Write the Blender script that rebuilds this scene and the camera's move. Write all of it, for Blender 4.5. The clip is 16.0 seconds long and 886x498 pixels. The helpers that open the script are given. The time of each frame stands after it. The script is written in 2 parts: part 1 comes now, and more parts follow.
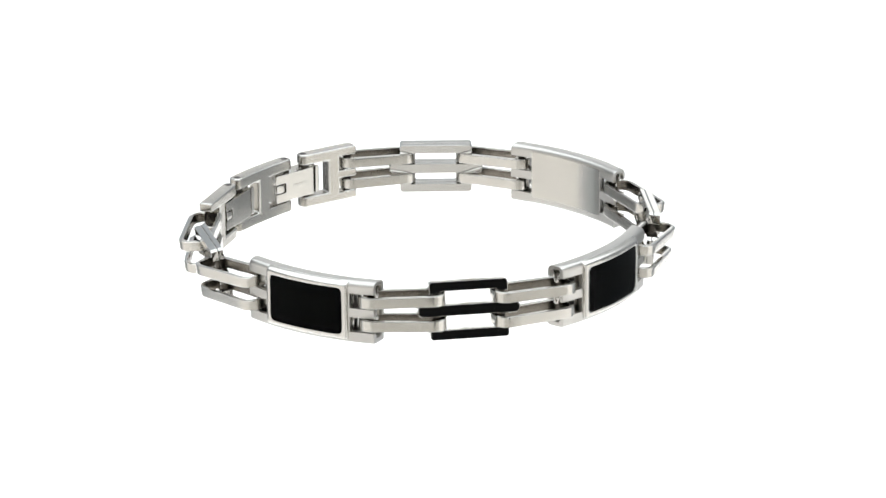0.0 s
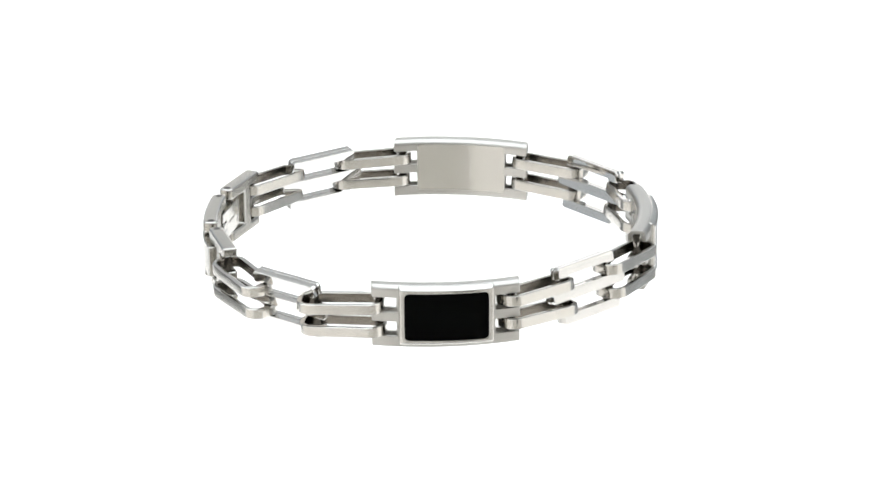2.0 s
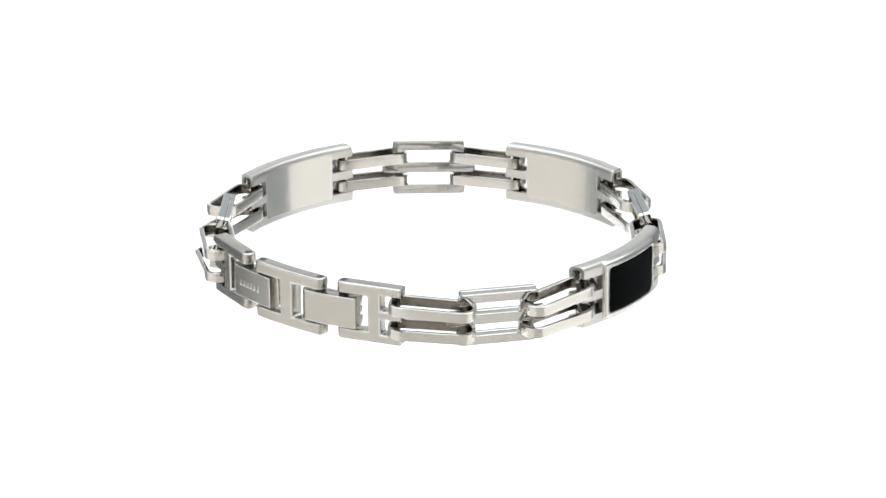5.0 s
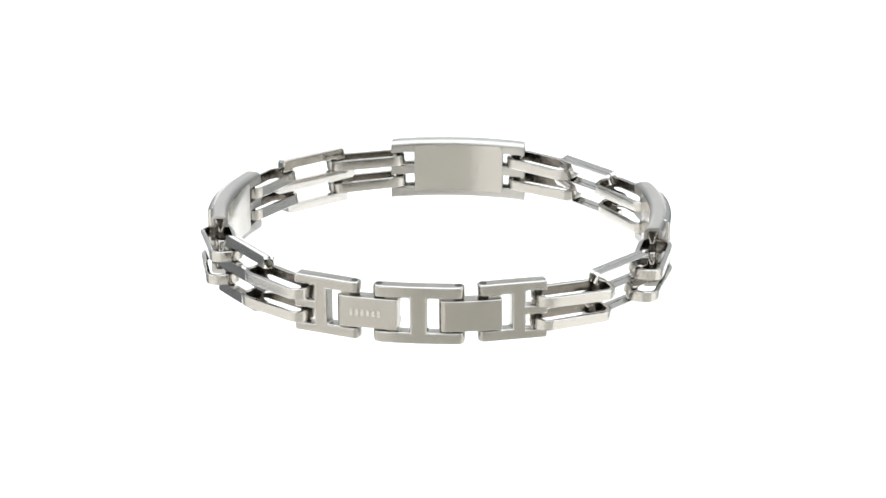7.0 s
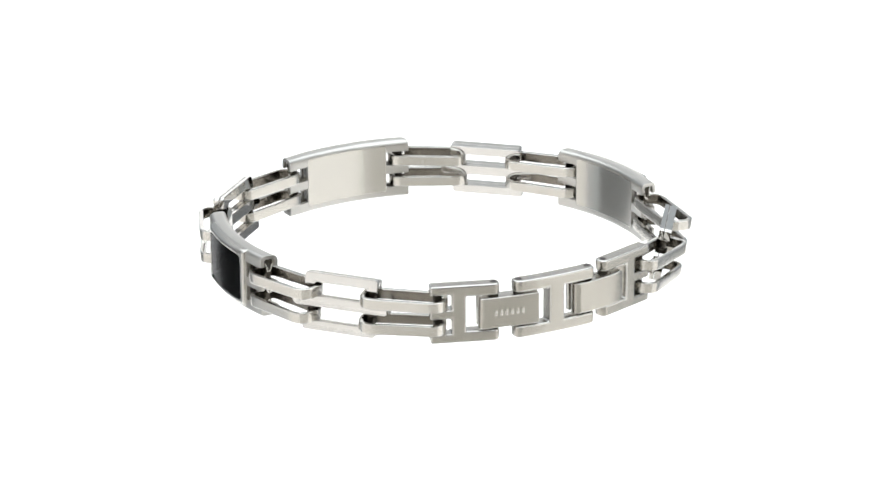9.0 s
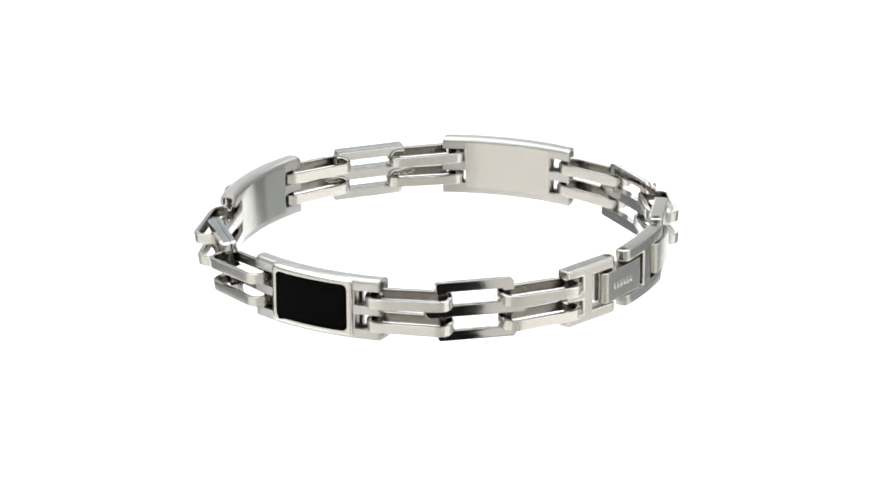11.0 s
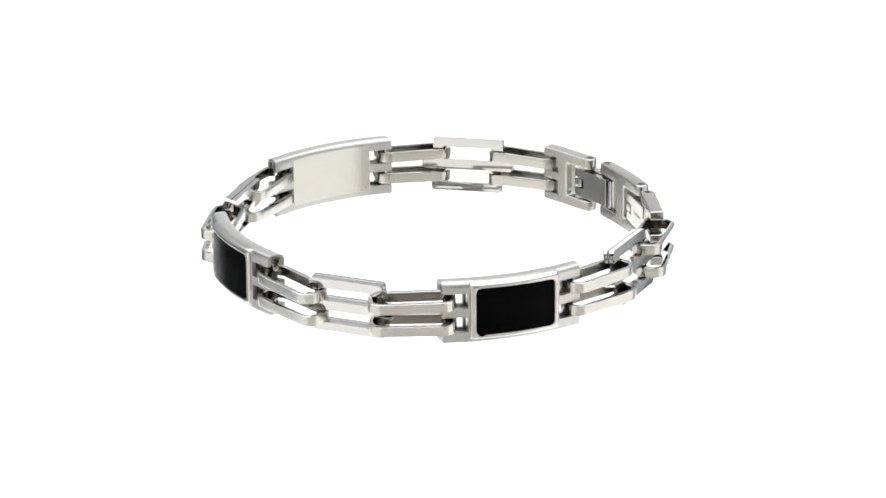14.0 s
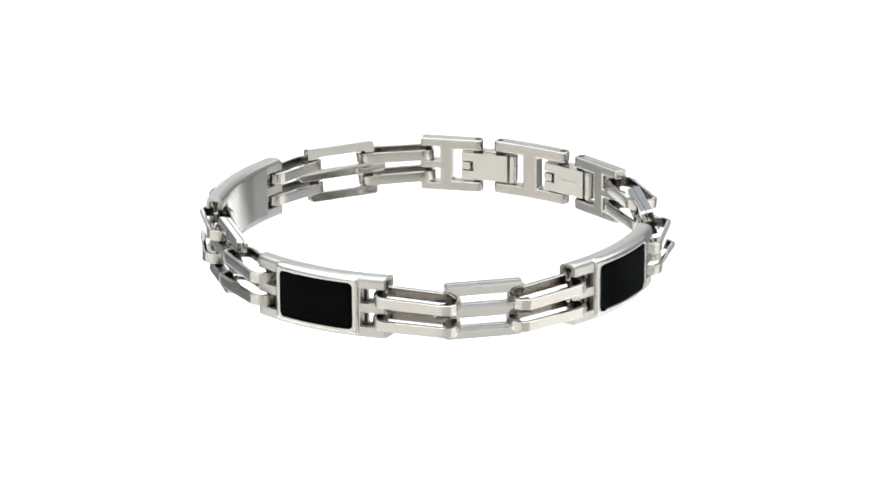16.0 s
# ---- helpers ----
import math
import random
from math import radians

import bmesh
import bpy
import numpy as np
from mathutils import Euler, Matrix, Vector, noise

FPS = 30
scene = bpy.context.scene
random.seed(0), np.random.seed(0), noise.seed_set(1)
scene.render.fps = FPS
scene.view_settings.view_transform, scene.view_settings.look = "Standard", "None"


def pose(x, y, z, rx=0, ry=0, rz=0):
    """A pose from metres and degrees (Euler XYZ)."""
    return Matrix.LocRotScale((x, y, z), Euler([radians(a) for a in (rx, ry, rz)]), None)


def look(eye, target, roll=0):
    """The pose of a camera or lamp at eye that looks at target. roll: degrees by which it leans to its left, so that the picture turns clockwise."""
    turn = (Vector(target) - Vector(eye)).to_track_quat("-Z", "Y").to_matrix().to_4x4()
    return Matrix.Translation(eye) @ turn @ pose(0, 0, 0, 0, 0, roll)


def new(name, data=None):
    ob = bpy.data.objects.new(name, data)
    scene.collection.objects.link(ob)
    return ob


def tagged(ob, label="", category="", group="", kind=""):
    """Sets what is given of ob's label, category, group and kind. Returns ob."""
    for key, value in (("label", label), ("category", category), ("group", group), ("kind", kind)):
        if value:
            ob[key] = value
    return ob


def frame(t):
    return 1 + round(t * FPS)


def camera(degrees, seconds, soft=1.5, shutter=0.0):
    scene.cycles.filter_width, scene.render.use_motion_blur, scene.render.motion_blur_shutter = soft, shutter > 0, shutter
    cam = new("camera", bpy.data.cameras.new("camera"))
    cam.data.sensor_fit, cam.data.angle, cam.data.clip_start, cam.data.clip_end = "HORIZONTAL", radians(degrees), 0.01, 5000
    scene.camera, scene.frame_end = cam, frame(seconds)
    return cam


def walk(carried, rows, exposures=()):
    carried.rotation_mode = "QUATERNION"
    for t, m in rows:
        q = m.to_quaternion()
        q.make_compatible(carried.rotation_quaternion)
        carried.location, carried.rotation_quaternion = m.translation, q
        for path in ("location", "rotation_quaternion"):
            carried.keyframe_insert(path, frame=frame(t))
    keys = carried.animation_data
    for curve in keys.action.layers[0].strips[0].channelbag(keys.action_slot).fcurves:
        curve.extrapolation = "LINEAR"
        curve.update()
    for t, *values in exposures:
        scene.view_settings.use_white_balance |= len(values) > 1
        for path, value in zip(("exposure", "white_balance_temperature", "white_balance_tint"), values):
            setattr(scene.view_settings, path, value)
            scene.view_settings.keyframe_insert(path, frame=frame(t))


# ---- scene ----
MM = 0.001

# ---- camera: fixed telephoto looking down on the turntable ----
cam = camera(13.714, 16.0, soft=1.6)
EYE = (0.0, -0.49918, 0.18312)
AIM = (0.00120, 0.00061, 0.00168)
walk(cam, [(0.0, look(EYE, AIM, -0.379)), (16.0, look(EYE, AIM, -0.379))])

# ---- light: dim world; unseen panels further down glow on all sides ----
world = bpy.data.worlds.new("world")
scene.world = world
world.use_nodes = True
world.node_tree.nodes["Background"].inputs["Color"].default_value = (0.05, 0.05, 0.052, 1)
world.node_tree.nodes["Background"].inputs["Strength"].default_value = 1.0
scene.view_settings.exposure = 0.0


# ---- materials ----
def nodes_of(name):
    mat = bpy.data.materials.new(name)
    mat.use_nodes = True
    tree = mat.node_tree
    return mat, tree, tree.nodes["Principled BSDF"]


def glow_panel(name, colour, strength, tint):
    """A pale surface made to glow by itself, slightly uneven in strength."""
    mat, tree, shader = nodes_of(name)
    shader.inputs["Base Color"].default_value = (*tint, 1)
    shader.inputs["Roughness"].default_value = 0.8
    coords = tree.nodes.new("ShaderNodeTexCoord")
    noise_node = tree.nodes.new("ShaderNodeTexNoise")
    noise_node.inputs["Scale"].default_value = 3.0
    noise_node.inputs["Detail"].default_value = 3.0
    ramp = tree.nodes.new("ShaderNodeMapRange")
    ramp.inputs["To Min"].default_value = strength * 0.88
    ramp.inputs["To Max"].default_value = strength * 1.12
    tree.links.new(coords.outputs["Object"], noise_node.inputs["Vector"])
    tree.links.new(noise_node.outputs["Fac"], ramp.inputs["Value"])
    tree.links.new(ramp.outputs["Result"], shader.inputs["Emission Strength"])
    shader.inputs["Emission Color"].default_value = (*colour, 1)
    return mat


def steel(name, colour, rough, spread, grain, bump, aniso=0.0):
    """Stainless steel: fine drawn lines along the length, and cloudy wear at a larger scale."""
    mat, tree, shader = nodes_of(name)
    shader.inputs["Metallic"].default_value = 1.0
    shader.inputs["Anisotropic"].default_value = aniso
    coords = tree.nodes.new("ShaderNodeTexCoord")
    mapping = tree.nodes.new("ShaderNodeMapping")
    mapping.inputs["Scale"].default_value = grain
    lines = tree.nodes.new("ShaderNodeTexNoise")
    lines.inputs["Scale"].default_value = 1.0
    lines.inputs["Detail"].default_value = 2.0
    tree.links.new(coords.outputs["Object"], mapping.inputs["Vector"])
    tree.links.new(mapping.outputs["Vector"], lines.inputs["Vector"])
    wear = tree.nodes.new("ShaderNodeTexNoise")
    wear.inputs["Scale"].default_value = 260.0
    wear.inputs["Detail"].default_value = 4.0
    tree.links.new(coords.outputs["Object"], wear.inputs["Vector"])
    mix = tree.nodes.new("ShaderNodeMix")
    mix.data_type = "RGBA"
    mix.inputs["A"].default_value = (*[c * 0.94 for c in colour], 1)
    mix.inputs["B"].default_value = (*[min(1, c * 1.05) for c in colour], 1)
    tree.links.new(wear.outputs["Fac"], mix.inputs["Factor"])
    tree.links.new(mix.outputs["Result"], shader.inputs["Base Color"])
    rough_range = tree.nodes.new("ShaderNodeMapRange")
    rough_range.inputs["To Min"].default_value = max(0.0, rough - spread - 0.035)
    rough_range.inputs["To Max"].default_value = max(0.0, rough + spread - 0.035)
    tree.links.new(lines.outputs["Fac"], rough_range.inputs["Value"])
    cloudy = tree.nodes.new("ShaderNodeMath")
    cloudy.operation = "MULTIPLY_ADD"
    cloudy.inputs[1].default_value = 0.07
    tree.links.new(wear.outputs["Fac"], cloudy.inputs[0])
    tree.links.new(rough_range.outputs["Result"], cloudy.inputs[2])
    tree.links.new(cloudy.outputs["Value"], shader.inputs["Roughness"])
    if bump > 0:
        relief = tree.nodes.new("ShaderNodeBump")
        relief.inputs["Strength"].default_value = bump
        relief.inputs["Distance"].default_value = 0.00002
        tree.links.new(lines.outputs["Fac"], relief.inputs["Height"])
        tree.links.new(relief.outputs["Normal"], shader.inputs["Normal"])
    return mat


def plain(name, colour, rough, metal=0.0, specular=0.5):
    mat, tree, shader = nodes_of(name)
    shader.inputs["Base Color"].default_value = (*colour, 1)
    shader.inputs["Roughness"].default_value = rough
    shader.inputs["Metallic"].default_value = metal
    shader.inputs["Specular IOR Level"].default_value = specular
    return mat


STEEL = (0.56, 0.545, 0.515)
satin = steel("satin steel", STEEL, 0.33, 0.06, (250, 250, 9000), 0.10)
inside = steel("inner satin steel", (0.57, 0.55, 0.508), 0.17, 0.01, (250, 250, 4000), 0.0)
glossy = steel("polished steel", (0.68, 0.665, 0.64), 0.02, 0.01, (400, 400, 4000), 0.0)
edge_steel = steel("burnished edge steel", (0.62, 0.605, 0.575), 0.09, 0.03, (400, 400, 4000), 0.0)
loop_steel = steel("fine satin steel", (0.61, 0.585, 0.54), 0.19, 0.05, (250, 9000, 9000), 0.06)
bezel_steel = steel("semi-polished steel", (0.62, 0.60, 0.565), 0.19, 0.04, (250, 250, 7000), 0.05)
# Shade inside the ring links, put into the colour of their inner walls.
loop_shade_steel = steel("ring-shade steel", (0.22, 0.20, 0.172), 0.24, 0.06, (250, 9000, 9000), 0.06)
clasp_steel = steel("brushed clasp steel", (0.47, 0.448, 0.405), 0.22, 0.012, (3000, 250, 250), 0.0)
# Base colour holds the shade of slots, loops and hinge gaps.
shaded_pin_steel = steel("shade-dark pin steel", (0.10, 0.091, 0.079), 0.14, 0.05, (250, 250, 6000), 0.05)
hole_steel = plain("darkened steel", (0.05, 0.046, 0.042), 0.35, 1.0)
onyx = plain("black onyx", (0.0018, 0.0018, 0.0019), 0.15, 0.0, 0.025)
mark_steel = steel("engraved steel", (0.60, 0.58, 0.535), 0.2, 0.02, (400, 400, 4000), 0.0)
# Emission keeps the board pure white and hides the bracelet's shadow.
board_glow = glow_panel("self-glowing white board", (1.0, 1.0, 1.0), 1.0, (0.6, 0.6, 0.6))
# Glow of panels added out of view, tuned to what the steel reflects.
front_glow = glow_panel("warm panel glow", (1.0, 0.945, 0.835), 0.305, (0.5, 0.49, 0.47))
left_glow = glow_panel("left panel glow", (1.0, 0.965, 0.915), 0.72, (0.5, 0.49, 0.48))
right_glow = glow_panel("right panel glow", (1.0, 0.98, 0.95), 0.95, (0.5, 0.5, 0.49))
upper_glow = glow_panel("cool upper glow", (0.82, 0.92, 1.0), 0.30, (0.38, 0.39, 0.4))
softbox_glow = glow_panel("softbox diffuser glow", (0.87, 0.945, 1.0), 1.65, (0.6, 0.6, 0.6))
rear_left_glow = glow_panel("cool left glow", (0.84, 0.92, 1.0), 0.17, (0.45, 0.46, 0.47))
rear_right_glow = glow_panel("dim right glow", (0.86, 0.93, 1.0), 0.09, (0.4, 0.41, 0.42))
high_glow = glow_panel("bright high glow", (0.93, 0.97, 1.0), 0.36, (0.45, 0.45, 0.45))
grey_glow = glow_panel("faint grey glow", (0.92, 0.96, 1.0), 0.08, (0.3, 0.305, 0.31))
black_cloth = plain("black cloth", (0.006, 0.006, 0.006), 0.9, 0.0, 0.1)


def glass_material():
    mat, tree, shader = nodes_of("clear glass")
    shader.inputs["Base Color"].default_value = (1, 1, 1, 1)
    shader.inputs["Roughness"].default_value = 0.0
    shader.inputs["IOR"].default_value = 1.02
    shader.inputs["Transmission Weight"].default_value = 1.0
    return mat


clear_glass = glass_material()


# ---- mesh helpers (millimetres in, metres out) ----
def finish(name, bm, mats, angle=32):
    bmesh.ops.recalc_face_normals(bm, faces=bm.faces)
    bmesh.ops.scale(bm, vec=(MM, MM, MM), verts=bm.verts)
    mesh = bpy.data.meshes.new(name)
    bm.to_mesh(mesh)
    bm.free()
    for mat in mats if isinstance(mats, (list, tuple)) else [mats]:
        mesh.materials.append(mat)
    for poly in mesh.polygons:
        poly.use_smooth = True
    mesh.set_sharp_from_angle(angle=radians(angle))
    return mesh


def part(name, mesh, parent, m=None, label=""):
    ob = new(name, mesh)
    ob.parent = parent
    if m is not None:
        ob.matrix_basis = m
    even = ob.modifiers.new("even_normals", "WEIGHTED_NORMAL")
    even.keep_sharp = True
    even.weight = 100
    return tagged(ob, label)


def mm_pose(x, y, z, rx=0, ry=0, rz=0):
    return pose(x * MM, y * MM, z * MM, rx, ry, rz)


def rounded_rect(w, h, r, side=6, corner=4):
    """Points of a rounded rectangle about the origin, counterclockwise, always the same number."""
    pts = []
    a, b = w / 2 - r, h / 2 - r
    for cx, cy, start in ((a, -b, -90), (a, b, 0), (-a, b, 90), (-a, -b, 180)):
        for i in range(corner + 1):
            ang = radians(start + 90 * i / corner)
            pts.append((cx + r * math.cos(ang), cy + r * math.sin(ang)))
        nx, ny = {-90: (a + r, b), 0: (-a, b + r), 90: (-a - r, -b), 180: (a, -b - r)}[start]
        px, py = pts[-1]
        for i in range(1, side):
            pts.append((px + (nx - px) * i / side, py + (ny - py) * i / side))
    return pts


def loft(rows, close_ends=True, ring=False):
    """Skin closed loops of 3D points, one after the other."""
    bm = bmesh.new()
    loops = [[bm.verts.new(p) for p in row] for row in rows]
    n = len(loops[0])
    pairs = list(zip(loops, loops[1:])) + ([(loops[-1], loops[0])] if ring else [])
    for lo, hi in pairs:
        for i in range(n):
            bm.faces.new((lo[i], lo[(i + 1) % n], hi[(i + 1) % n], hi[i]))
    if close_ends and not ring:
        bm.faces.new(loops[0])
        bm.faces.new(loops[-1])
    return bm


def slab(outline, y0, y1, bevel, segments=2, tips=()):
    """An outline in x and z, extruded from y0 to y1, with every edge rounded; tips: (x, radius) of ends that are rounder."""
    bm = bmesh.new()
    front = bm.faces.new([bm.verts.new((x, y0, z)) for x, z in outline])
    made = bmesh.ops.extrude_face_region(bm, geom=[front])
    bmesh.ops.translate(bm, vec=(0, y1 - y0, 0), verts=[v for v in made["geom"] if isinstance(v, bmesh.types.BMVert)])
    bmesh.ops.recalc_face_normals(bm, faces=bm.faces)
    for x, radius in tips:
        rims = [e for e in bm.edges if all(abs(v.co.x - x) < 1e-6 for v in e.verts) and abs(e.verts[0].co.y - e.verts[1].co.y) < 1e-6]
        bmesh.ops.bevel(bm, geom=rims, offset=radius, segments=4, profile=0.5, affect="EDGES", clamp_overlap=True)
    if bevel:
        bm.normal_update()
        sharp = [e for e in bm.edges if len(e.link_faces) == 2 and e.calc_face_angle(0) > radians(50)]
        bmesh.ops.bevel(bm, geom=sharp, offset=bevel, segments=segments, profile=0.5, affect="EDGES", clamp_overlap=True, material=1)
    return bm


def bend(bm, length, radius, step=0.8):
    """Curve a part along its length; the ends stay where they are and the middle swells outwards."""
    x = -length / 2 + step
    while x < length / 2:
        bmesh.ops.bisect_plane(bm, geom=list(bm.verts) + list(bm.edges) + list(bm.faces), plane_co=(x, 0, 0), plane_no=(1, 0, 0))
        x += step
    for v in bm.verts:
        v.co.y += (v.co.x ** 2 - length ** 2 / 4) / (2 * radius)


def cylinder(radius, z0, z1, rim=0.08, n=20):
    rows = []
    for r, z in ((radius - rim, z0), (radius, z0 + rim), (radius, z1 - rim), (radius - rim, z1)):
        rows.append([(r * math.cos(2 * math.pi * i / n), r * math.sin(2 * math.pi * i / n), z) for i in range(n)])
    return loft(rows)


def box(x0, x1, y0, y1, z0, z1, bevel=0.1):
    return slab([(x0, z0), (x1, z0), (x1, z1), (x0, z1)], y0, y1, bevel)


# ---- the place: unseen panels added for reflections, round an assumed glass turntable ----
def unseen_wall(name, r0, r1, a0, a1, z0, z1, thick, mat, label):
    """A curved standing panel, out of view, from angle a0 to a1 in degrees, with thickness."""
    bm = bmesh.new()
    steps = max(3, int(abs(a1 - a0) / 6))
    rows = []
    for i in range(steps + 1):
        a = radians(a0 + (a1 - a0) * i / steps)
        c, s = math.cos(a), math.sin(a)
        rows.append([bm.verts.new((r * c, r * s, z)) for r, z in ((r0, z0), (r1, z1), (r1 + thick, z1), (r0 + thick, z0))])
    for lo, hi in zip(rows, rows[1:]):
        for k in range(4):
            bm.faces.new((lo[k], lo[(k + 1) % 4], hi[(k + 1) % 4], hi[k]))
    bm.faces.new(rows[0])
    bm.faces.new(rows[-1])
    return tagged(new(name, finish(name, bm, mat)), label, "studio", kind="structure")


def disc(name, radius, z0, z1, mat, n=72):
    return new(name, finish(name, cylinder(radius, z0, z1, 1.0, n), mat))


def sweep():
    """The white board that fills the picture: a cove that runs under the glass and rises behind it, glowing so that no
    shadow shows.
    """
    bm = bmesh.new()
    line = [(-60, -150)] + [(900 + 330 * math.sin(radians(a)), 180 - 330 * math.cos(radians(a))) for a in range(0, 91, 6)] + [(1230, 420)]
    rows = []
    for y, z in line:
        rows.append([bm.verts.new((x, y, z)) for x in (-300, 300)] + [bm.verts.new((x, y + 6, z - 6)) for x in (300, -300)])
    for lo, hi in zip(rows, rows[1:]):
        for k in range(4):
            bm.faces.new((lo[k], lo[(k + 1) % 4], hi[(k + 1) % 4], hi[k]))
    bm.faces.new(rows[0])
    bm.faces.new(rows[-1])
    return tagged(new("backdrop", finish("backdrop", bm, board_glow)), "seamless white sweep behind the bracelet, made to glow so no shadow shows", "backdrop", kind="structure")


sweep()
# Out of view; both are added with a glow for the steel to mirror.
tagged(disc("floor", 1400, -420, -400, grey_glow), "unseen grey floor, glowing faintly", "floor", kind="structure")
tagged(disc("ceiling", 1400, 1000, 1015, high_glow), "unseen ceiling, made to glow for white top-face reflections", "ceiling", kind="structure")
# Added panels, split and sized by the directions the steel mirrors.
WARM = "unseen warm glowing panel added for the steel to reflect"
unseen_wall("wall_front_left", 330, 1300, -184, -110, -398, 500, 10, left_glow, "unseen glowing panel added for reflections from the left")
unseen_wall("wall_front", 330, 1300, -110, -80, -398, 500, 10, front_glow, WARM)
unseen_wall("wall_front_low", 330, 618, -80, -68, -398, -131, 10, front_glow, WARM)
unseen_wall("wall_front_high", 1069, 1300, -80, -68, 286, 500, 10, front_glow, WARM)
unseen_wall("wall_front_near", 330, 1300, -68, -42, -398, 500, 10, front_glow, WARM)
unseen_wall("wall_front_right", 330, 1300, -42, 4, -398, 500, 10, right_glow, "unseen brighter panel added to whiten reflections from the right")
unseen_wall("wall_rear_left", 330, 1300, -193, -184.4, -398, 500, 10, rear_left_glow, "unseen cool panel added to lighten left-hand reflections")
unseen_wall("wall_rear_right", 330, 1300, 4.4, 32, -398, 500, 10, rear_right_glow, "unseen dim panel added for right-hand reflections")
unseen_wall("wall_around", 1380, 1380, 0, 354, -400, 1000, 10, grey_glow, "unseen grey wall all round, glowing faintly")
unseen_wall("wall_rear", 1260, 1340, 30, 150, 150, 640, 10, upper_glow, "unseen cool panel added for reflections in the top faces")
unseen_wall("wall_rear_high", 1345, 1345, 30, 150, 642, 990, 10, high_glow, "unseen bright panel added to whiten tilted top faces")
# Added out of view so that polished links mirror black at certain turns.
unseen_wall("dark_panel", 617, 1100, -82, -66, -150, 298, 10, black_cloth, "unseen black panel added for the dark flash in polished links")
# Assumed and out of view; it gives the rounded edges their white highlights.
softbox = tagged(new("softbox"), "assumed overhead softbox, unseen, added for the white edge highlights", "softbox")
softbox.matrix_basis = mm_pose(0, -40, 520)


def softbox_parts():
    rows = []
    for w, z in ((1020, 0), (1020, 12), (400, 180)):
        rows.append([(x, y, z) for x, y in rounded_rect(w, w, 20, 3)])
    part("housing", finish("housing", loft(rows), black_cloth), softbox, None, "black cloth housing")
    rows = []
    for w, z in ((1000, -14), (1000, -2)):
        rows.append([(x, y, z) for x, y in rounded_rect(w, w, 20, 3)])
    part("diffuser", finish("diffuser", loft(rows), softbox_glow), softbox, None, "glowing white diffuser")


softbox_parts()
# Unseen pane, assumed so the steel can mirror panels below; IOR near 1.
plate_glass = tagged(disc("turntable", 300, -6.3, -0.3, clear_glass, 96), "assumed clear turntable under the bracelet, unseen and casting no shadow", "turntable", kind="structure")
plate_glass.visible_shadow = False


# ---- the bracelet ----
HIGH = 8.3
MID = HIGH / 2
SLOT = 1.08
PITCH = 1.72


def comb_end(x, inward, depth):
    """One end of a plate with three lugs and two open slots, from bottom to top."""
    a, b = x, x + inward * depth
    return [(a, 0), (a, MID - PITCH - SLOT), (b, MID - PITCH - SLOT), (b, MID - PITCH + SLOT), (a, MID - PITCH + SLOT),
            (a, MID + PITCH - SLOT), (b, MID + PITCH - SLOT), (b, MID + PITCH + SLOT), (a, MID + PITCH + SLOT), (a, HIGH)]


PLATE, PLATE_BEND, TALL = 20.15, 33.0, 8.65


SLOT_DEEP = 3.4
HOLLOW = 1.5
FOOT = 0.2
WALL = 0.55


def join(target, *others):
    """Add the other meshes to the first one."""
    for other in others:
        spare = bpy.data.meshes.new("spare")
        other.to_mesh(spare)
        other.free()
        target.from_mesh(spare)
        bpy.data.meshes.remove(spare)
    return target


def extruded(profile, x0, x1, cap0, cap1, bevel=0.0):
    """A closed outline in y and z, drawn out along x, with or without its end faces."""
    bm = bmesh.new()
    lo = [bm.verts.new((x0, y, z)) for y, z in profile]
    hi = [bm.verts.new((x1, y, z)) for y, z in profile]
    n = len(profile)
    for i in range(n):
        bm.faces.new((lo[i], lo[(i + 1) % n], hi[(i + 1) % n], hi[i]))
    tip = []
    for verts, wanted in ((lo, cap0), (hi, cap1)):
        if wanted:
            tip += list(bm.faces.new(verts).edges)
    bmesh.ops.recalc_face_normals(bm, faces=bm.faces)
    if bevel:
        bmesh.ops.bevel(bm, geom=list(set(tip)), offset=bevel, segments=2, profile=0.5, affect="EDGES", clamp_overlap=True)
    return bm


def crowned(z0, z1, depth, r=0.85, steps=6):
    """The outer line of a plate's section from the foot of its front over the rounded rim to the foot of its back."""
    pts = []
    for i in range(steps + 1):
        ang = radians(90 * i / steps)
        pts.append((r - r * math.cos(ang), z1 - r + r * math.sin(ang)))
    return [(0.0, z0)] + pts + [(depth - y, z) for y, z in pts[::-1]] + [(depth, z0)]


def folded_sheet(side, far, near, feet, caps, bevel):
    """The top and bottom rims of a hollow plate between two distances from its middle, down to the given feet."""
    deep = 2.6
    x0, x1 = sorted((side * far, side * near))
    made = []
    for flip, foot in zip((False, True), feet):
        line = crowned(foot, TALL + FOOT, deep, 0.35) if flip else crowned(foot, TALL, deep)
        line += [(deep - WALL, foot), (deep - WALL, TALL - WALL - 0.25), (deep - WALL - 0.2, TALL - WALL), (WALL + 0.2, TALL - WALL), (WALL, TALL - WALL - 0.25), (WALL, foot)]
        if flip:
            line = [(y, TALL - z) for y, z in line]
        made.append(extruded(line, x0, x1, *caps, bevel=bevel))
    return made


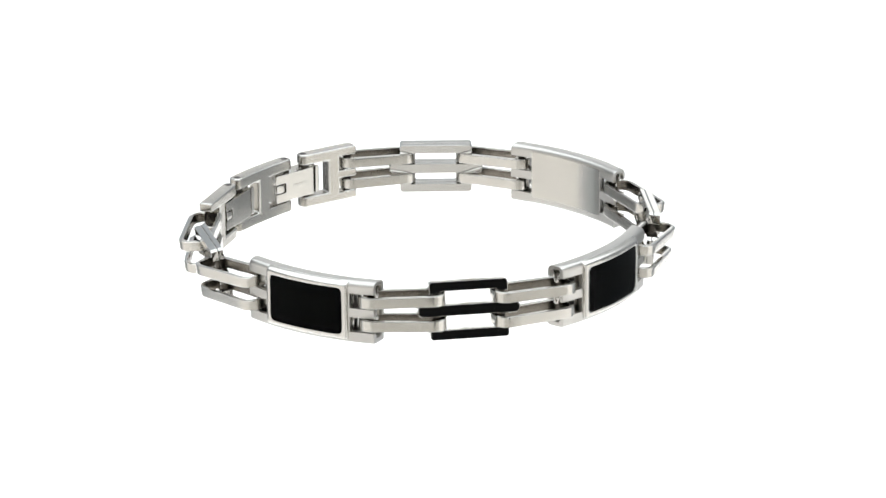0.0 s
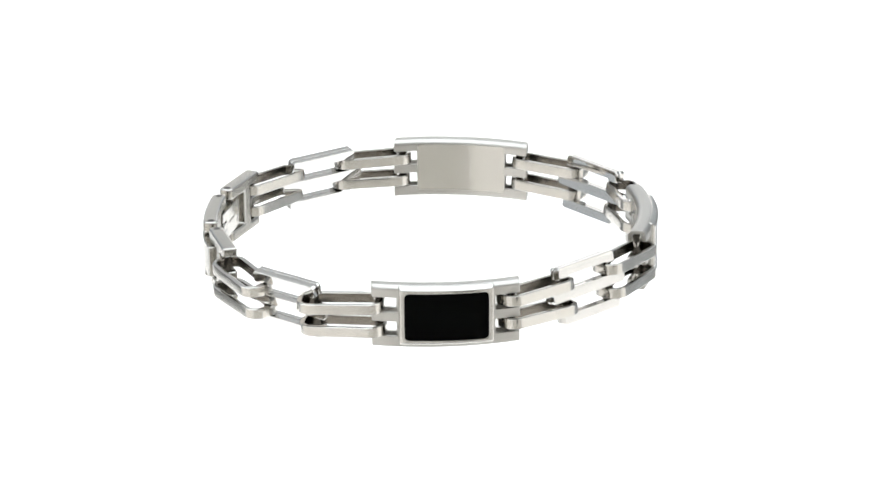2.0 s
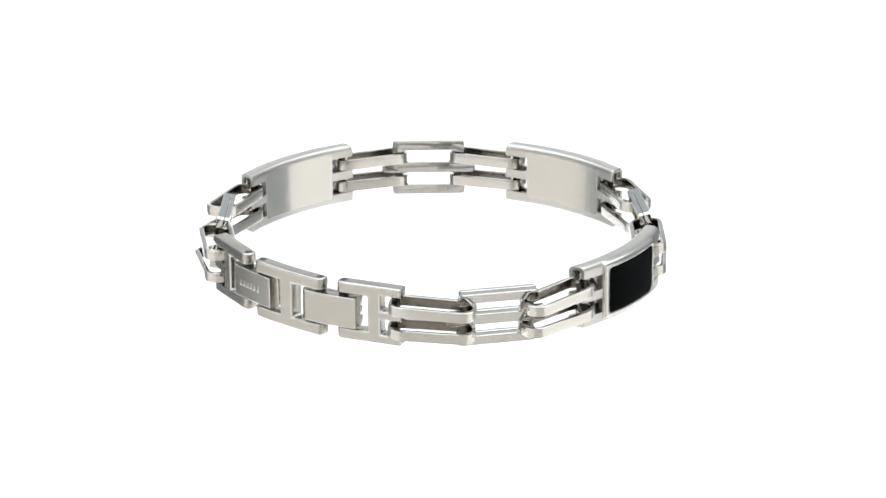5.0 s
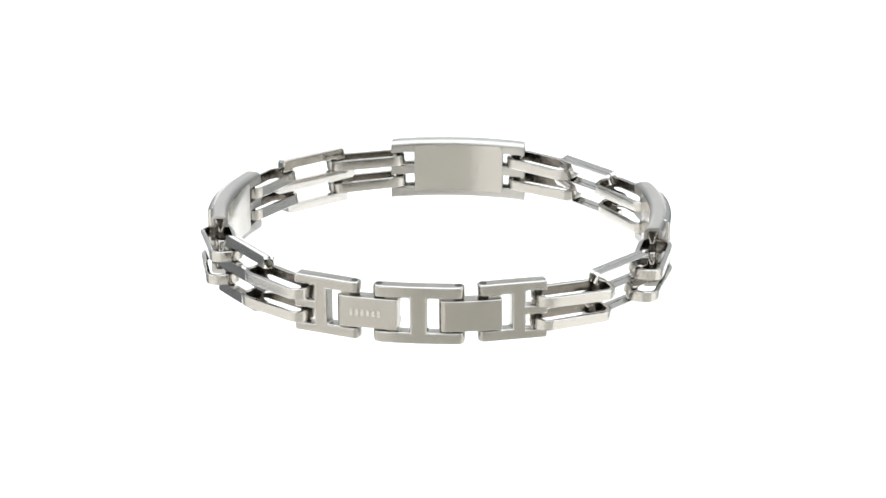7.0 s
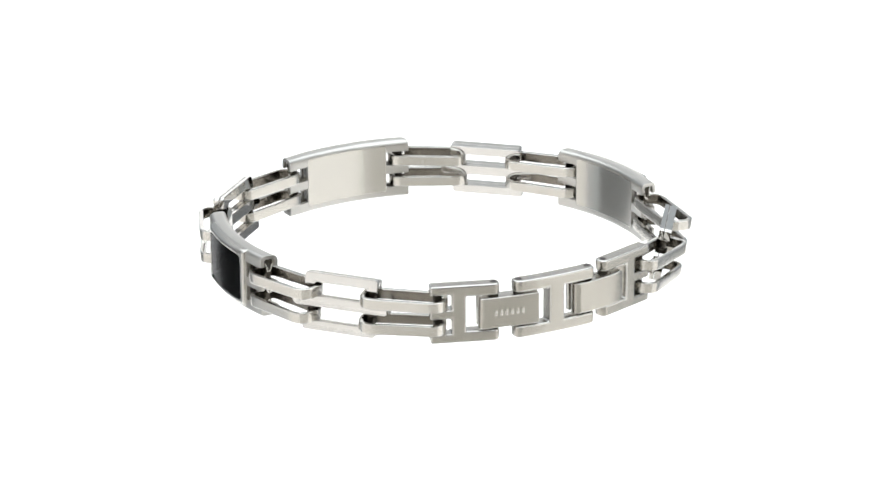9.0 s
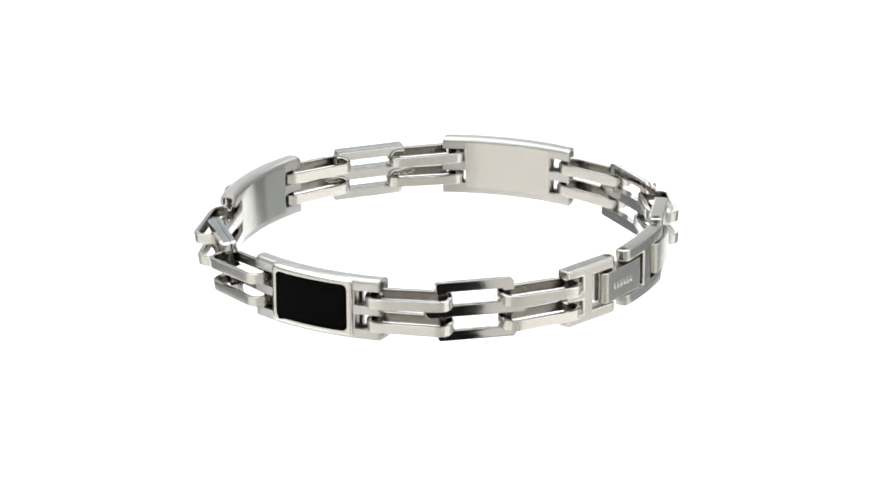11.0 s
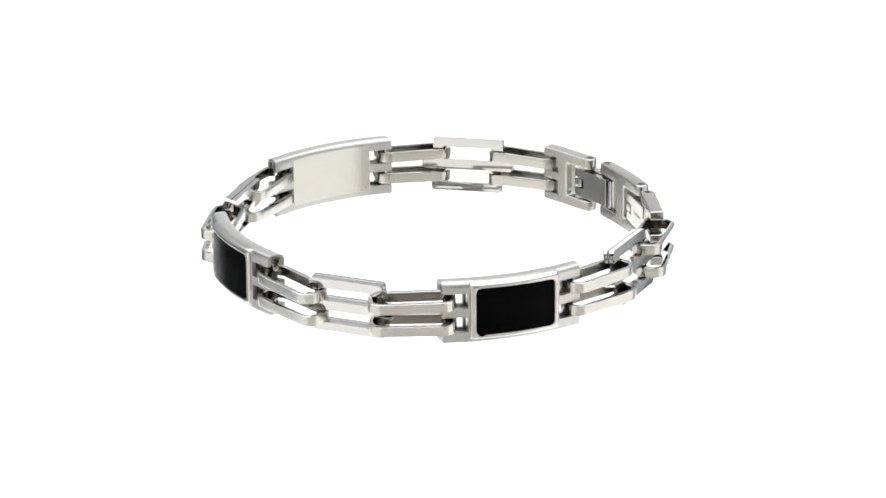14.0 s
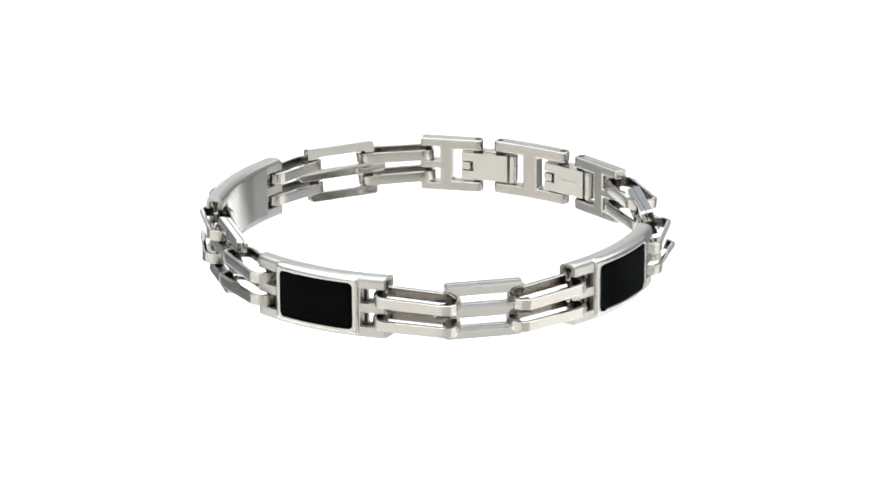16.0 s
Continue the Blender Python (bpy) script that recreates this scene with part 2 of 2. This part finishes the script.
def hollow_end(side):
    """One end of a plate: folded sheet with three lugs, open towards the tip, so that the pin shows inside."""
    deep = 2.6
    root = PLATE / 2 - SLOT_DEEP
    x0, x1 = sorted((side * root, side * PLATE / 2))
    caps = (side < 0, side > 0)
    made = folded_sheet(side, PLATE / 2, root, (MID + PITCH + SLOT, TALL - (MID - PITCH - SLOT)), caps, 0.1)
    made += folded_sheet(side, root, root - HOLLOW, (TALL / 2, TALL / 2), caps, 0.0)
    lo, hi = MID - PITCH + SLOT, MID + PITCH - SLOT
    for y0, y1 in ((0.0, WALL), (deep - WALL, deep)):
        made.append(extruded([(y0, lo), (y0, hi), (y1, hi), (y1, lo)], x0, x1, *caps, bevel=0.06))
    return made


def gusset_mesh():
    """The folded tabs that brace the open end of a plate: two thin strips that meet at the pin, above and below."""
    made = []
    for z0, z1 in ((TALL - WALL, 6.1), (4.75, 3.0), (WALL, 2.1)):
        for y0, y1 in ((WALL, 1.2), (2.6 - WALL, 1.4)):
            t = 0.13
            made.append(extruded([(y0 - t, z0), (y0 + t, z0), (y1 + t, z1), (y1 - t, z1)], -0.22, 0.22, True, True, 0.03))
    return finish("gusset", join(*made), glossy)


def plate_meshes():
    section = crowned(TALL / 2, TALL, 2.6)
    section += [(y, TALL - z) for y, z in crowned(TALL / 2, TALL + FOOT, 2.6, 0.35)[::-1]][1:-1]
    bm = join(extruded(section, -PLATE / 2 + SLOT_DEEP + HOLLOW, PLATE / 2 - SLOT_DEEP - HOLLOW, True, True), *hollow_end(-1), *hollow_end(1))
    bend(bm, PLATE, PLATE_BEND)
    body = finish("plate", bm, satin)
    # raised frame round the stone
    rows = []
    for w, hh, r, y in ((13.0, TALL - 0.05, 0.2, 1.5), (13.0, TALL - 0.05, 0.2, 0.85), (13.0, TALL - 0.16, 0.22, 0.42), (13.0, TALL - 0.38, 0.25, 0.08), (12.95, TALL - 0.68, 0.3, -0.2), (12.85, TALL - 1.02, 0.4, -0.38), (12.65, TALL - 1.35, 0.5, -0.45),
                        (11.7, 6.95, 0.75, -0.47), (11.55, 6.75, 0.7, -0.42), (11.42, 6.62, 0.68, -0.2), (11.42, 6.62, 0.68, 0.5)):
        rows.append([(x, y, z + TALL / 2) for x, z in rounded_rect(w, hh, r, 12)])
    bm = loft(rows, close_ends=False, ring=True)
    for v in bm.verts:
        v.co.y += (v.co.x ** 2 - PLATE ** 2 / 4) / (2 * PLATE_BEND)
    bezel = finish("bezel", bm, bezel_steel, 40)
    rows = []
    for w, hh, r, y in ((11.40, 6.60, 0.66, 0.45), (11.40, 6.60, 0.66, -0.28), (11.3, 6.5, 0.62, -0.36), (11.0, 6.2, 0.5, -0.38)):
        rows.append([(x, y, z + TALL / 2) for x, z in rounded_rect(w, hh, r, 12)])
    bm = loft(rows)
    bend(bm, PLATE, PLATE_BEND)
    stone = finish("inlay", bm, onyx, 40)
    # smooth backing panel on the wrist side
    rows = []
    for w, hh, r, y in ((13.2, 7.2, 0.3, 2.2), (13.2, 7.2, 0.3, 2.615), (13.1, 7.1, 0.25, 2.63)):
        rows.append([(x, y, z + TALL / 2) for x, z in rounded_rect(w, hh, r, 12)])
    bm = loft(rows)
    bend(bm, PLATE, PLATE_BEND)
    back = finish("back_panel", bm, inside, 40)
    pin = finish("pin", cylinder(0.58, 0.5, TALL - 0.5), shaded_pin_steel)
    knuckle = finish("knuckle", cylinder(0.78, MID - PITCH + SLOT + 0.03, MID + PITCH - SLOT - 0.03), glossy)
    # a spot where the black filling has run over its frame
    x = -4.75
    chip = loft([[(x + px, y + (x ** 2 - PLATE ** 2 / 4) / (2 * PLATE_BEND), TALL / 2 - 3.3 + pz) for px, pz in rounded_rect(w, hh, r, 2)]
                 for w, hh, r, y in ((1.25, 0.5, 0.2, -0.3), (1.25, 0.5, 0.2, -0.462), (1.1, 0.42, 0.18, -0.478))])
    chip = finish("overflow", chip, onyx)
    return body, bezel, stone, back, pin, knuckle, gusset_mesh(), chip


CENTRE = 10.9


def centre_meshes():
    """Three bars, held together by two upright pins; the middle bar is longer, with pointed ends."""
    half = CENTRE / 2
    made = []
    for z0, long in ((0.04, 0), (3.3, 1), (6.72, 0)):
        top = z0 + (1.56 if long else 1.38)
        up, down = (0.3 if z0 < 1 else 0.0), (0.3 if z0 > 5 else 0.0)
        leg = half - 1.7
        lower = [(-leg - 0.15, z0 - down), (-leg, z0), (leg, z0), (leg + 0.15, z0 - down)] if down else []
        upper = [(leg + 0.15, top + up), (leg, top), (-leg, top), (-leg - 0.15, top + up)] if up else []
        if long:
            right = [(half + 1.15, z0), (half + 1.6, z0 + 0.4), (half + 1.6, top - 0.4), (half + 1.15, top)]
        else:
            right = [(half - (0.3 if up else 0.0), z0 - down), (half, z0 - down + (0.3 if up else 0.0)), (half, top + up - (0.3 if down else 0.0)), (half - (0.3 if down else 0.0), top + up)]
            right = [v for k, v in enumerate(right) if v not in right[:k]]
        outline = lower + right + upper + [(-x, z) for x, z in right[::-1]]
        bm = slab(outline, 0.0, 1.02, 0.10)
        bm = join(bm, slab(outline, 1.06, 1.75, 0.10))
        made.append(finish("bar", bm, [glossy, edge_steel]))
    pin = cylinder(0.62, 1.4, 6.75, 0.05, 24)
    for z0, z1 in ((1.5, 1.62), (3.16, 3.42), (4.72, 4.98), (6.3, 6.5)):
        pin = join(pin, cylinder(0.86, z0, z1, 0.04, 24))
    pin = finish("pin", pin, shaded_pin_steel)
    return made, pin


def loop_mesh(length=12.0, depth=4.9, bar=0.75, tall=1.52):
    """An oblong ring lying flat, rounded at its ends."""
    rows = []
    e, k = 0.17, 0.05
    half = tall / 2
    for inset, z in ((0, -half + e), (0, half - e), (k, half - k), (e, half), (bar - e, half), (bar - k, half - k), (bar, half - e),
                     (bar, -half + e), (bar - k, -half + k), (bar - e, -half), (e, -half), (k, -half + k)):
        r = 1.95 - inset
        rows.append([(x, y, z) for x, y in rounded_rect(length - 2 * inset, depth - 2 * inset, r, 6, 6)])
    bm = loft(rows, False, True)
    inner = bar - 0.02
    # Inner walls get the darker steel that carries their shade.
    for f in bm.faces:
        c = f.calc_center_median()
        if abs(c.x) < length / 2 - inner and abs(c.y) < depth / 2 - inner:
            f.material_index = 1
        elif abs(c.z) > half - e + 0.01:
            f.material_index = 2
    return finish("loop", bm, [loop_steel, loop_shade_steel, edge_steel], 40)


def clasp_meshes():
    """The three openwork links of the folding clasp and the two tongues that join them."""
    h = HIGH
    end = 9.6
    a = end / 2
    outline = [(-a, 0), (a, 0), (a, 1.65), (-a + 4.95, 1.65), (-a + 4.95, h - 1.65), (a, h - 1.65), (a, h)] + comb_end(-a, 1, 3.0)[::-1][:-1]
    first = finish("end_link", slab(outline, 0.0, 2.1, 0.27, 3, [(a, 0.8)]), [clasp_steel, edge_steel])
    last = finish("end_link", slab([(-x, z) for x, z in outline][::-1], 0.0, 2.1, 0.27, 3, [(-a, 0.8)]), [clasp_steel, edge_steel])
    b = 12.5 / 2
    outline = [(-b, 0), (b, 0), (b, 1.7), (1.2, 1.7), (1.2, h - 1.7), (b, h - 1.7), (b, h), (-b, h), (-b, h - 1.7), (-1.2, h - 1.7), (-1.2, 1.7), (-b, 1.7)]
    bm = slab(outline, 0.0, 2.1, 0.27, 3, [(-b, 0.8), (b, 0.8)])
    bend(bm, 12.5, 60.0)
    middle = finish("middle_link", bm, [clasp_steel, edge_steel])
    w = 8.6 / 2
    outline = [(-w, MID - 2.2), (w, MID - 2.2), (w, MID + 2.2), (-w, MID + 2.2)]
    tongues = []
    for radius in (90.0, 24.0):
        bm = slab(outline, -0.35, 1.3, 0.14, 3, [(-w, 0.78)])
        bend(bm, 2 * w, radius)
        tongues.append(finish("tongue", bm, [clasp_steel, edge_steel]))
    # wrist side: a panel with a notch, the hook in it, and the folded end
    outline = [(-w + 1.2, MID - 2.12), (w - 0.05, MID - 2.12), (w - 0.05, MID - 0.75), (w - 2.0, MID - 0.75), (w - 2.0, MID + 0.75), (w - 0.05, MID + 0.75), (w - 0.05, MID + 2.12), (-w + 1.2, MID + 2.12)]
    panel = finish("panel", slab(outline, 1.25, 2.0, 0.1), [inside, edge_steel])
    hook = finish("hook", box(w - 1.6, w - 0.1, 1.25, 2.1, MID - 0.6, MID + 0.6, 0.2), [inside, edge_steel])
    fold = finish("fold", box(-w + 0.05, -w + 0.85, 1.2, 2.0, MID - 2.1, MID + 2.1, 0.2), [inside, edge_steel])
    dot = finish("hinge_pin", cylinder(0.5, 0.3, h + 0.03, 0.04), hole_steel)
    barrel = finish("hinge_barrel", cylinder(0.72, MID - 2.5, MID + 2.5, 0.1), shaded_pin_steel)
    return first, middle, last, tongues, hook, panel, fold, dot, barrel


bracelet = tagged(new("bracelet"), "silver steel link bracelet with black inlaid plates", "bracelet")

# outer bottom corners of each station, counterclockwise seen from above, in millimetres
STATIONS = {
    "A": ((-25.7, -21.9), (-8.2, -32.3)), "AB": ((-0.6, -31.75), (9.9, -30.05)), "B": ((17.5, -26.9), (29.6, -10.7)),
    "BC": ((31.6, -2.86), (30.75, 8.21)), "C": ((28.2, 15.7), (13.3, 29.3)), "CK": ((5.7, 31.6), (-5.2, 31.5)),
    "K1": ((-12.8, 30.4), (-20.9, 25.2)), "K2": ((-22.7, 23.8), (-30.4, 13.9)), "K3": ((-30.8, 11.8), (-34.0, 2.7)), "KA": ((-33.23, -5.23), (-30.27, -15.52)),
}
# how far the loops swing outwards at each three-bar link
SWING = {"AB": -0.1, "BC": 0.85, "CK": 0.75, "KA": 1.1}
# how high the loops hang there, and how each pair of loops leans
HANG = {"AB": 4.14, "BC": 3.74, "CK": 4.05, "KA": 3.76}
LEAN = {"A": -4.5, "AB": -2.0, "B": 3.5, "BC": 3.5, "C": 1.5, "CK": 1.5, "K3": 3.5, "KA": 3.5}
# how far each three-bar link leans about its length, its top outwards, and the height at which it keeps its place
TILT = {"AB": (-12.0, MID), "BC": (8.0, 2.0), "CK": (-11.0, MID), "KA": (11.5, 2.6)}
# height offset of each station, tuned to fit the camera's view
LIFT = {"A": 0.0, "AB": 0.1, "B": 0.15, "BC": 0.05, "C": 0.05, "CK": 0.1, "K1": 0.1, "K2": 0.05, "K3": 0.0, "KA": -0.22}


def station(p, q, y=0.0, z=0.0, rx=0.0):
    """The pose of a link whose outer face runs from p to q: x along it, y towards the wrist."""
    turn = math.degrees(math.atan2(q[1] - p[1], q[0] - p[0]))
    return mm_pose((p[0] + q[0]) / 2, (p[1] + q[1]) / 2, 0, 0, 0, turn) @ mm_pose(0, y, z, rx, 0, 0)


body, bezel, stone, back, lug_pin, knuckle, gusset, chip = plate_meshes()
for key in ("A", "B", "C"):
    p = part("plate", body, bracelet, station(*STATIONS[key], 0, LIFT[key]), "curved brushed steel plate with black inlay")
    part("bezel", bezel, p, None, "raised satin steel frame")
    part("inlay", stone, p, None, "glossy black onyx inlay")
    part("back_panel", back, p, None, "smooth steel back")
    for side in (-1, 1):
        part("pin", lug_pin, p, mm_pose(side * (PLATE / 2 - 1.1), 1.3, 0), "turned pin, shade of its slot in its colour")
        part("knuckle", knuckle, p, mm_pose(side * (PLATE / 2 - 1.1), 1.3, 0), "polished steel knuckle")
        part("gusset", gusset, p, mm_pose(side * (PLATE / 2 - 0.55), 0.05, 0), "folded steel tabs in the open end")
    if key == "C":
        part("overflow", chip, p, None, "small chip of black filling on the frame")

bars, link_pin = centre_meshes()
for key in ("AB", "BC", "CK", "KA"):
    lean, pivot = TILT[key]
    leaning = mm_pose(0, 0.87, pivot, lean) @ mm_pose(0, -0.87, -pivot)
    p = part("center_link", bars[1], bracelet, station(*STATIONS[key], 0, LIFT[key]) @ leaning, "mirror-polished steel three-bar link")
    part("bar", bars[0], p)
    part("bar", bars[2], p)
    for side in (-1, 1):
        part("pin", link_pin, p, mm_pose(side * (CENTRE / 2 - 1.0), 0.87, 0), "collared turned pin, shade inside the loops in its colour")

loop = loop_mesh()
order = ["A", "AB", "B", "BC", "C", "CK", "K1", None, "K3", "KA", "A"]


def end_of(key, side, level):
    """Where a loop hangs at the end of a station: a point on its outer line and its height."""
    p, q = (Vector(v) for v in STATIONS[key])
    out = Vector((q.y - p.y, p.x - q.x)).normalized()
    lean, pivot = TILT.get(key, (0.0, MID))
    swing = SWING.get(key, 0.0) + (MID + level * 1.67 - pivot) * math.tan(radians(lean))
    return (p, q)[side] + out * swing, HANG.get(key, 4.05) + LIFT[key]


for left, right in zip(order, order[1:]):
    for level in (-1, 1) if left and right else ():
        (a, za), (b, zb) = end_of(left, 1, level), end_of(right, 0, level)
        if left == "A":
            a, za = a - (Vector((b.y - a.y, a.x - b.x)).normalized() * 0.5), za + 0.15
        droop = math.degrees(math.atan2(za - zb, (b - a).length + 3.4))
        place = station(a, b, 0.95, (za + zb) / 2 + level * 1.67) @ mm_pose(0, 0, 0, 0, droop, 0) @ mm_pose(0, 0, 0, LEAN[left], 0, 0)
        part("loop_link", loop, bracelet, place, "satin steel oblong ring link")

first, middle, last, tongues, hook, panel, fold, dot, barrel = clasp_meshes()
k1 = part("clasp_end", first, bracelet, station(*STATIONS["K1"]), "brushed steel clasp end")
k2 = part("clasp_middle", middle, bracelet, station(*STATIONS["K2"]), "brushed steel H-shaped clasp link")
k3 = part("clasp_end", last, bracelet, station(*STATIONS["K3"]), "brushed steel clasp end")
for owner, x in ((k1, -3.7), (k3, 3.7)):
    part("pin", lug_pin, owner, mm_pose(x, 1.05, -0.15), "turned pin, shade of its slot in its colour")
for owner, spots in ((k1, (4.0,)), (k2, (-5.4, 5.4)), (k3, (-4.0,))):
    for x in spots:
        part("hinge_pin", dot, owner, mm_pose(x, 1.05, 0), "dark hinge pin")
        part("hinge_barrel", barrel, owner, mm_pose(x, 1.05, 0), "turned hinge barrel, shade of the gap in its colour")


def between(left, right, slide):
    (p, q), (r, s) = STATIONS[left], STATIONS[right]
    a = Vector(p).lerp(Vector(q), slide)
    b = Vector(r).lerp(Vector(s), 1 - slide)
    return station(a, b)


for i, (left, right) in enumerate((("K1", "K2"), ("K2", "K3"))):
    t = part("tongue", tongues[i], bracelet, between(left, right, 0.58) @ mm_pose(-0.35 if i == 0 else 0.5, -0.4, 0), "brushed steel clasp tongue")
    part("hook", hook, t, None, "small steel hook")
    part("panel", panel, t, None, "smooth inner panel with a notch")
    part("fold", fold, t, None, "folded end of the tongue")
    if i == 0:
        for k in range(6):
            mark = finish("engraved_mark", box(-0.24, 0.24, -0.52, -0.4, MID - 0.48, MID + 0.48, 0.03), [mark_steel, mark_steel])
            part("engraved_mark", mark, t, mm_pose(-2.1 + k * 0.78, 0, 0), "raised mark on the tongue")
            small = finish("engraved_mark", box(-0.17, 0.17, 1.98, 2.03, MID - 0.28, MID + 0.28, 0.02), [mark_steel, mark_steel])
            part("engraved_mark", small, t, mm_pose(-1.5 + k * 0.45, 0, 0), "tiny mark on the inner side")


def motions():
    """The turntable carries the bracelet round at an even speed."""
    walk(bracelet, [(k * 0.5, pose(0, 0, 0, 0, 0, 17.335 * k * 0.5)) for k in range(33)])


motions()
